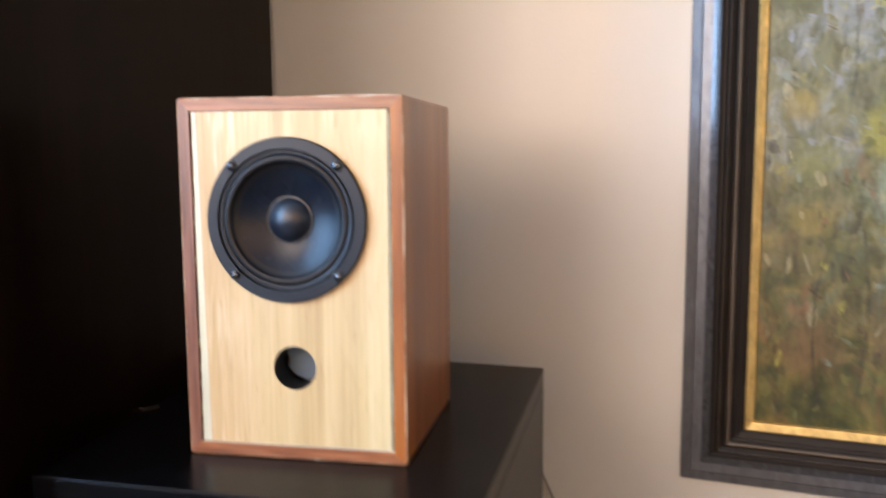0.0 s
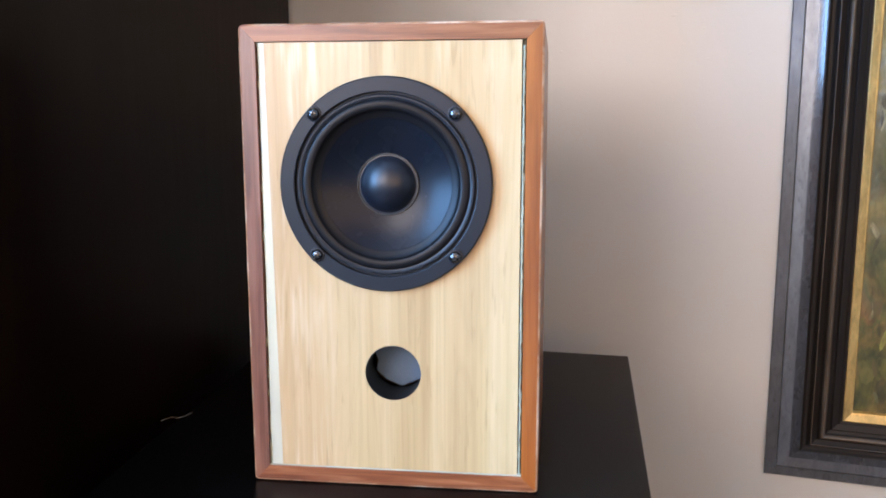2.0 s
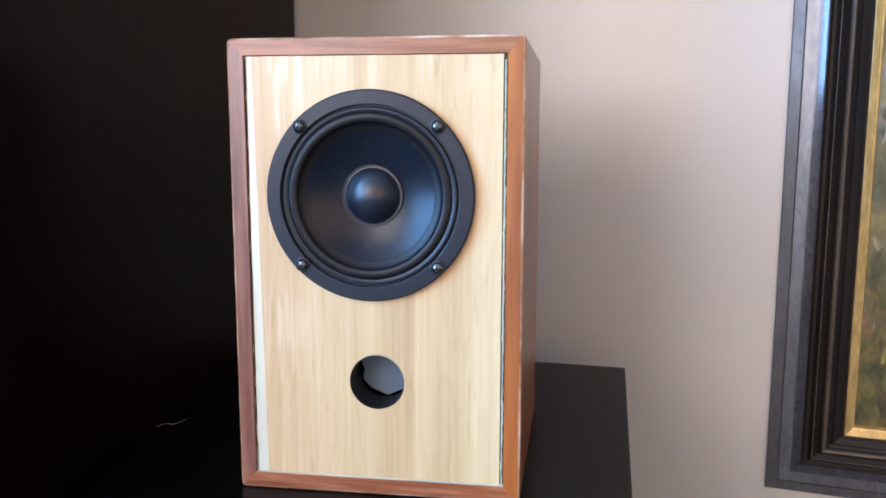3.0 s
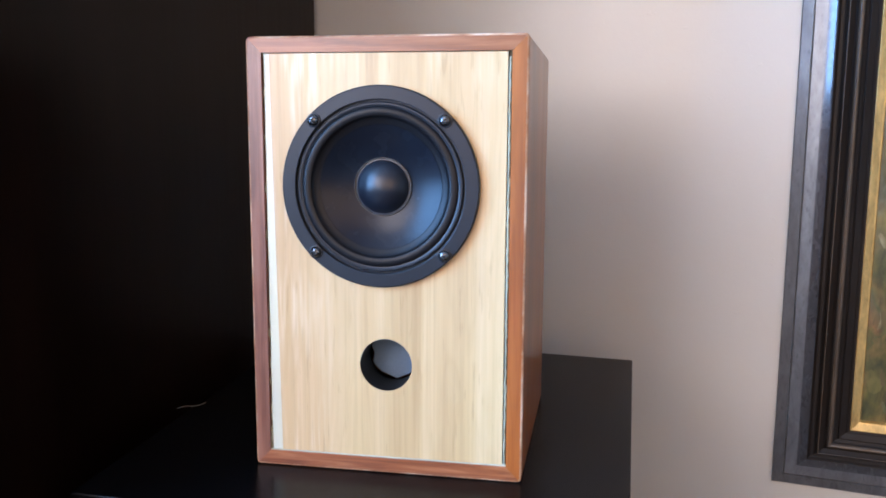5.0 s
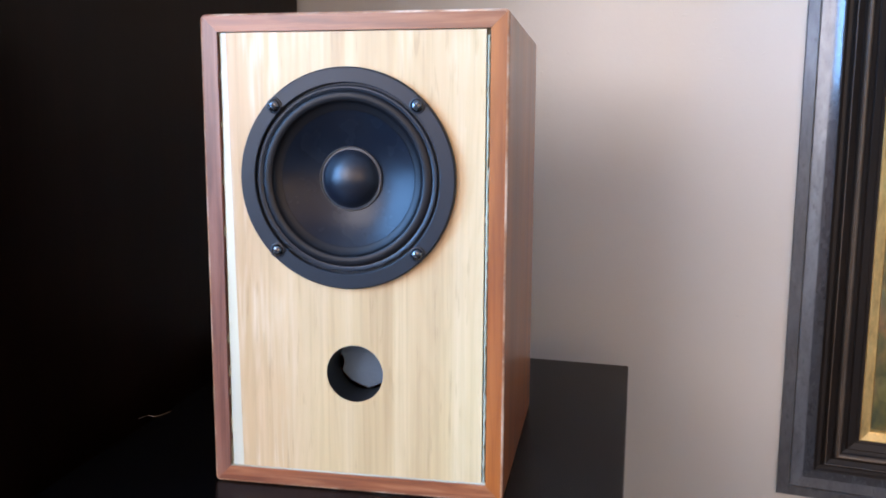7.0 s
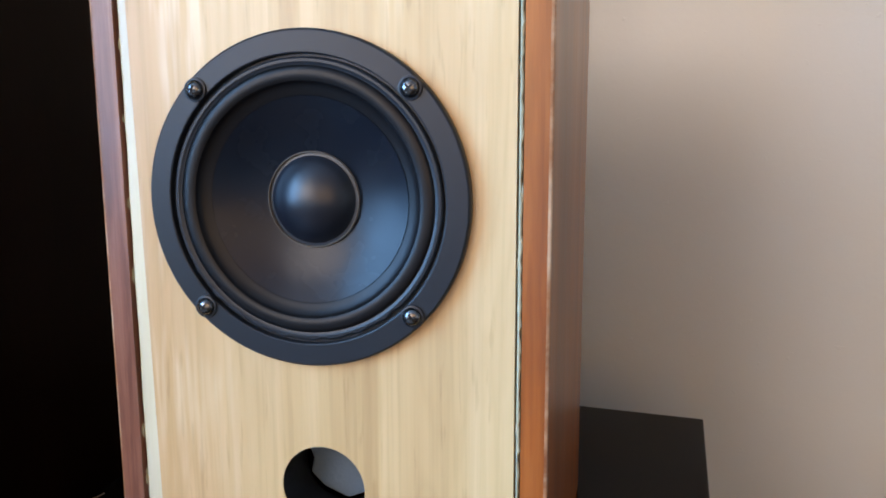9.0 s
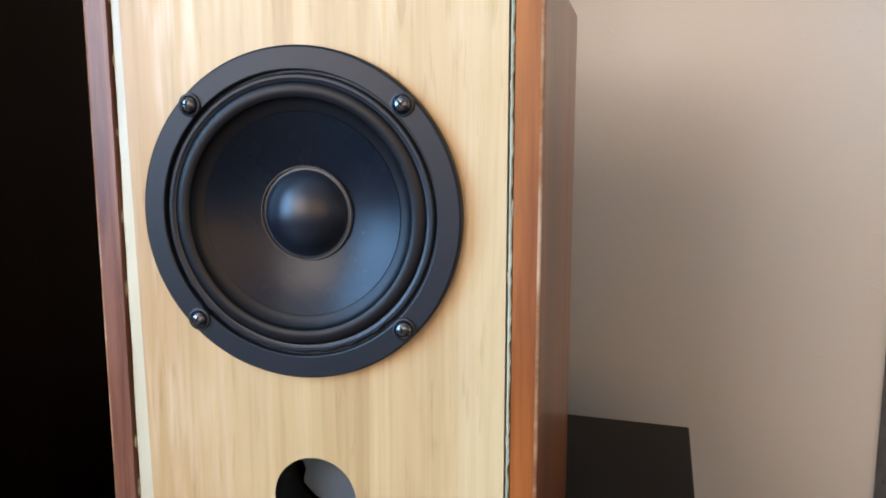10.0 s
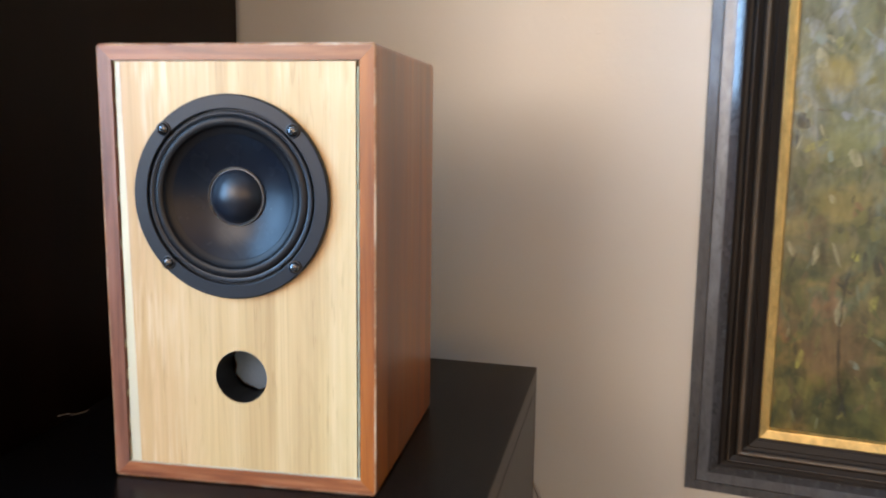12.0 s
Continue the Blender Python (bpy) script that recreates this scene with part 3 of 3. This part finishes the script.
# canvas and paint
def blurred_wood(nt):
    """Soft patches of a painted wood: browns and greens below, grey sky between leaves above."""
    sep = nt.nodes.new("ShaderNodeSeparateXYZ")
    nt.links.new(coords(nt), sep.inputs[0])
    n1 = noise_tex(nt, coords(nt, (1, 1, 0.8)), 15, 4, 0.55, 0.7)
    n2 = noise_tex(nt, coords(nt, (1.5, 1, 0.6)), 42, 4, 0.6, 0.6)
    n3 = noise_tex(nt, coords(nt, (1, 1, 0.9), (0, 0.5, 0)), 26, 3, 0.5, 1.2)
    low = ramp(nt, n1, [(0.32, (0.030, 0.036, 0.014)), (0.42, (0.072, 0.068, 0.022)), (0.50, (0.125, 0.088, 0.036)), (0.57, (0.068, 0.072, 0.028)), (0.66, (0.155, 0.080, 0.040))])
    high = ramp(nt, n1, [(0.30, (0.050, 0.068, 0.040)), (0.42, (0.088, 0.100, 0.062)), (0.52, (0.125, 0.130, 0.084)), (0.60, (0.165, 0.19, 0.19)), (0.70, (0.17, 0.16, 0.075))])
    g = nt.nodes.new("ShaderNodeMapRange")
    g.inputs["From Min"].default_value, g.inputs["From Max"].default_value = 0.20, 0.50
    nt.links.new(sep.outputs[2], g.inputs["Value"])
    c = mix(nt, g.outputs[0], low, high)
    c = mix(nt, 0.8, c, ramp(nt, n3, [(0.34, (0.50, 0.56, 0.46)), (0.50, (1, 1, 1)), (0.66, (1.35, 1.25, 1.0))]), "MULTIPLY")
    c = mix(nt, 0.7, c, ramp(nt, n2, [(0.32, (0.42, 0.42, 0.38)), (0.5, (1, 1, 1)), (0.70, (1.3, 1.3, 1.2))]), "MULTIPLY")
    # soft patches of leaf, light and undergrowth: (across, up, reach, how full, colour)
    warp = noise_tex(nt, coords(nt), 38, 4, 0.65, 0.8)
    for px, pz, reach, full, colour in (
        (0.205, 0.640, 0.075, 0.70, (0.175, 0.20, 0.215)), (0.275, 0.590, 0.055, 0.6, (0.19, 0.21, 0.225)), (0.125, 0.610, 0.030, 0.6, (0.070, 0.085, 0.040)),
        (0.130, 0.488, 0.024, 0.6, (0.25, 0.175, 0.040)), (0.222, 0.455, 0.036, 0.85, (0.23, 0.215, 0.055)), (0.152, 0.425, 0.035, 0.6, (0.16, 0.17, 0.065)),
        (0.240, 0.385, 0.045, 0.75, (0.17, 0.215, 0.165)), (0.145, 0.350, 0.030, 0.65, (0.20, 0.15, 0.045)), (0.190, 0.300, 0.035, 0.6, (0.045, 0.058, 0.022)),
        (0.150, 0.190, 0.045, 0.65, (0.15, 0.082, 0.040)), (0.250, 0.210, 0.050, 0.6, (0.13, 0.080, 0.042)), (0.330, 0.420, 0.050, 0.6, (0.22, 0.20, 0.070))):
        away = nt.nodes.new("ShaderNodeVectorMath")
        away.operation = "DISTANCE"
        flat = coords(nt, (1, 0, 1))
        nt.links.new(flat, away.inputs[0])
        away.inputs[1].default_value = (px, 0, pz)
        near = nt.nodes.new("ShaderNodeMath")
        near.operation = "MULTIPLY_ADD"
        nt.links.new(warp, near.inputs[0])
        near.inputs[1].default_value = -1.6 * reach
        nt.links.new(away.outputs["Value"], near.inputs[2])
        soft = nt.nodes.new("ShaderNodeMapRange")
        soft.interpolation_type = "SMOOTHSTEP"
        for key, value in (("From Min", 0.25 * reach), ("From Max", -0.45 * reach), ("To Min", 0.0), ("To Max", full)):
            soft.inputs[key].default_value = value
        nt.links.new(near.outputs[0], soft.inputs["Value"])
        c = mix(nt, soft.outputs[0], c, colour)
    c = mix(nt, 0.5, c, ramp(nt, noise_tex(nt, coords(nt, (1.8, 1, 0.5)), 95, 3, 0.6, 0.4), [(0.32, (0.6, 0.62, 0.55)), (0.52, (1, 1, 1)), (0.7, (1.25, 1.22, 1.15))]), "MULTIPLY")
    return mix(nt, 1.0, c, (1.35, 1.33, 1.25), "MULTIPLY"), n2


mc, nt, b = nodes_of("painted_canvas")
c, n2 = blurred_wood(nt)
nt.links.new(c, b.inputs["Base Color"])
b.inputs["Roughness"].default_value = 0.42
bump(nt, b, n2, 0.5, 0.0015)
local_part("canvas", box(0.0885, PW - 0.0885, -0.0095, -0.0060, 0.0885, PH - 0.0885), mc, picture, "canvas painted with a green and brown wood")


def oil(name, colour):
    """Thick paint dragged over the canvas, so that the ground shows through in places."""
    m, nt, b = nodes_of(name)
    under, n2 = blurred_wood(nt)
    drag = noise_tex(nt, coords(nt, (1.4, 1, 0.7)), 75, 4, 0.6, 0.5)
    c = mix(nt, ramp(nt, drag, [(0.34, (0.0, 0.0, 0.0)), (0.62, (0.80, 0.80, 0.80))]), under, colour)
    nt.links.new(c, b.inputs["Base Color"])
    b.inputs["Roughness"].default_value = 0.42
    bump(nt, b, n2, 0.5, 0.0015)
    return m


PALETTE = {
    "moss_green": (0.085, 0.095, 0.030), "olive": (0.165, 0.145, 0.045), "umber": (0.135, 0.090, 0.040), "rust": (0.21, 0.105, 0.050),
    "grey_green": (0.155, 0.170, 0.098), "blue_grey": (0.25, 0.28, 0.29), "ochre": (0.38, 0.25, 0.055), "yellow_green": (0.36, 0.33, 0.075),
    "dark_bark": (0.035, 0.032, 0.022), "teal": (0.20, 0.27, 0.22), "pale_straw": (0.40, 0.35, 0.20),
}
rnd = random.Random(11)
dabs = {k: bmesh.new() for k in PALETTE}


def dab(colour, x, z, length, width, lean, over=0.0):
    """One flat stroke of thick paint with a rough outline."""
    bm = dabs[colour]
    lift = rnd.uniform(0.0001, 0.0004) + over
    ring = []
    for k in range(8):
        a = 2 * math.pi * k / 8
        px, pz = width * math.cos(a) * rnd.uniform(0.7, 1.2), length * math.sin(a) * rnd.uniform(0.8, 1.15)
        ring.append((x + px * math.cos(lean) - pz * math.sin(lean), z + px * math.sin(lean) + pz * math.cos(lean)))
    if min(p[0] for p in ring) < 0.0905 or max(p[0] for p in ring) > PW - 0.0905 or min(p[1] for p in ring) < 0.0905 or max(p[1] for p in ring) > PH - 0.0905:
        return
    rim = [bm.verts.new((px, -0.0096 - over * 0.7, pz)) for px, pz in ring]
    mid = bm.verts.new((x, -0.0096 - lift, z))
    for k in range(8):
        bm.faces.new((rim[k], rim[(k + 1) % 8], mid))


for k in range(900):
    x, z = rnd.uniform(0.095, PW - 0.095), rnd.uniform(0.095, PH - 0.095)
    h = (z - 0.095) / 0.6 + rnd.gauss(0, 0.10) + 0.45 * noise.noise((x * 14, 3.7, z * 11))
    if h < 0.33:
        colour = rnd.choice(("moss_green", "moss_green", "olive", "olive", "umber", "umber", "rust", "olive", "dark_bark", "pale_straw", "grey_green"))
        size, lean = rnd.uniform(0.005, 0.017), rnd.gauss(0, 0.3)
    elif h < 0.68:
        colour = rnd.choice(("olive", "grey_green", "grey_green", "teal", "olive", "moss_green", "yellow_green", "umber", "dark_bark", "pale_straw"))
        size, lean = rnd.uniform(0.005, 0.014), rnd.gauss(0.2, 0.6)
    else:
        colour = rnd.choice(("grey_green", "grey_green", "blue_grey", "blue_grey", "olive", "teal", "moss_green"))
        size, lean = rnd.uniform(0.005, 0.014), rnd.gauss(0, 0.8)
    dab(colour, x, z, size, size * rnd.choice((0.14, 0.22, 0.35, 0.5, 0.6)), lean)
# thin trunks and twigs
for x, z0, z1, sway, w in ((0.251, 0.265, 0.545, 0.006, 0.0021), (0.205, 0.13, 0.33, 0.010, 0.0013), (0.165, 0.12, 0.30, -0.012, 0.0012), (0.30, 0.12, 0.60, 0.010, 0.0030), (0.36, 0.15, 0.70, -0.012, 0.0034), (0.43, 0.12, 0.66, 0.009, 0.0028), (0.185, 0.50, 0.60, 0.004, 0.0009)):
    n = max(6, int((z1 - z0) / 0.011))
    for k in range(n):
        f = k / (n - 1)
        dab("dark_bark", x + sway * math.sin(3 * f) + rnd.gauss(0, 0.0008), z0 + (z1 - z0) * f, 0.0095, 1.25 * w * rnd.uniform(0.6, 1.2), -sway * 3 * math.cos(3 * f) / (z1 - z0), 0.0012)
for colour, rgb in PALETTE.items():
    if not dabs[colour].faces:
        continue
    m = oil("oil_" + colour, rgb)
    local_part("paint_layer", dabs[colour], m, picture, colour.replace("_", " ") + " strokes of oil paint")["kind"] = "stuff"
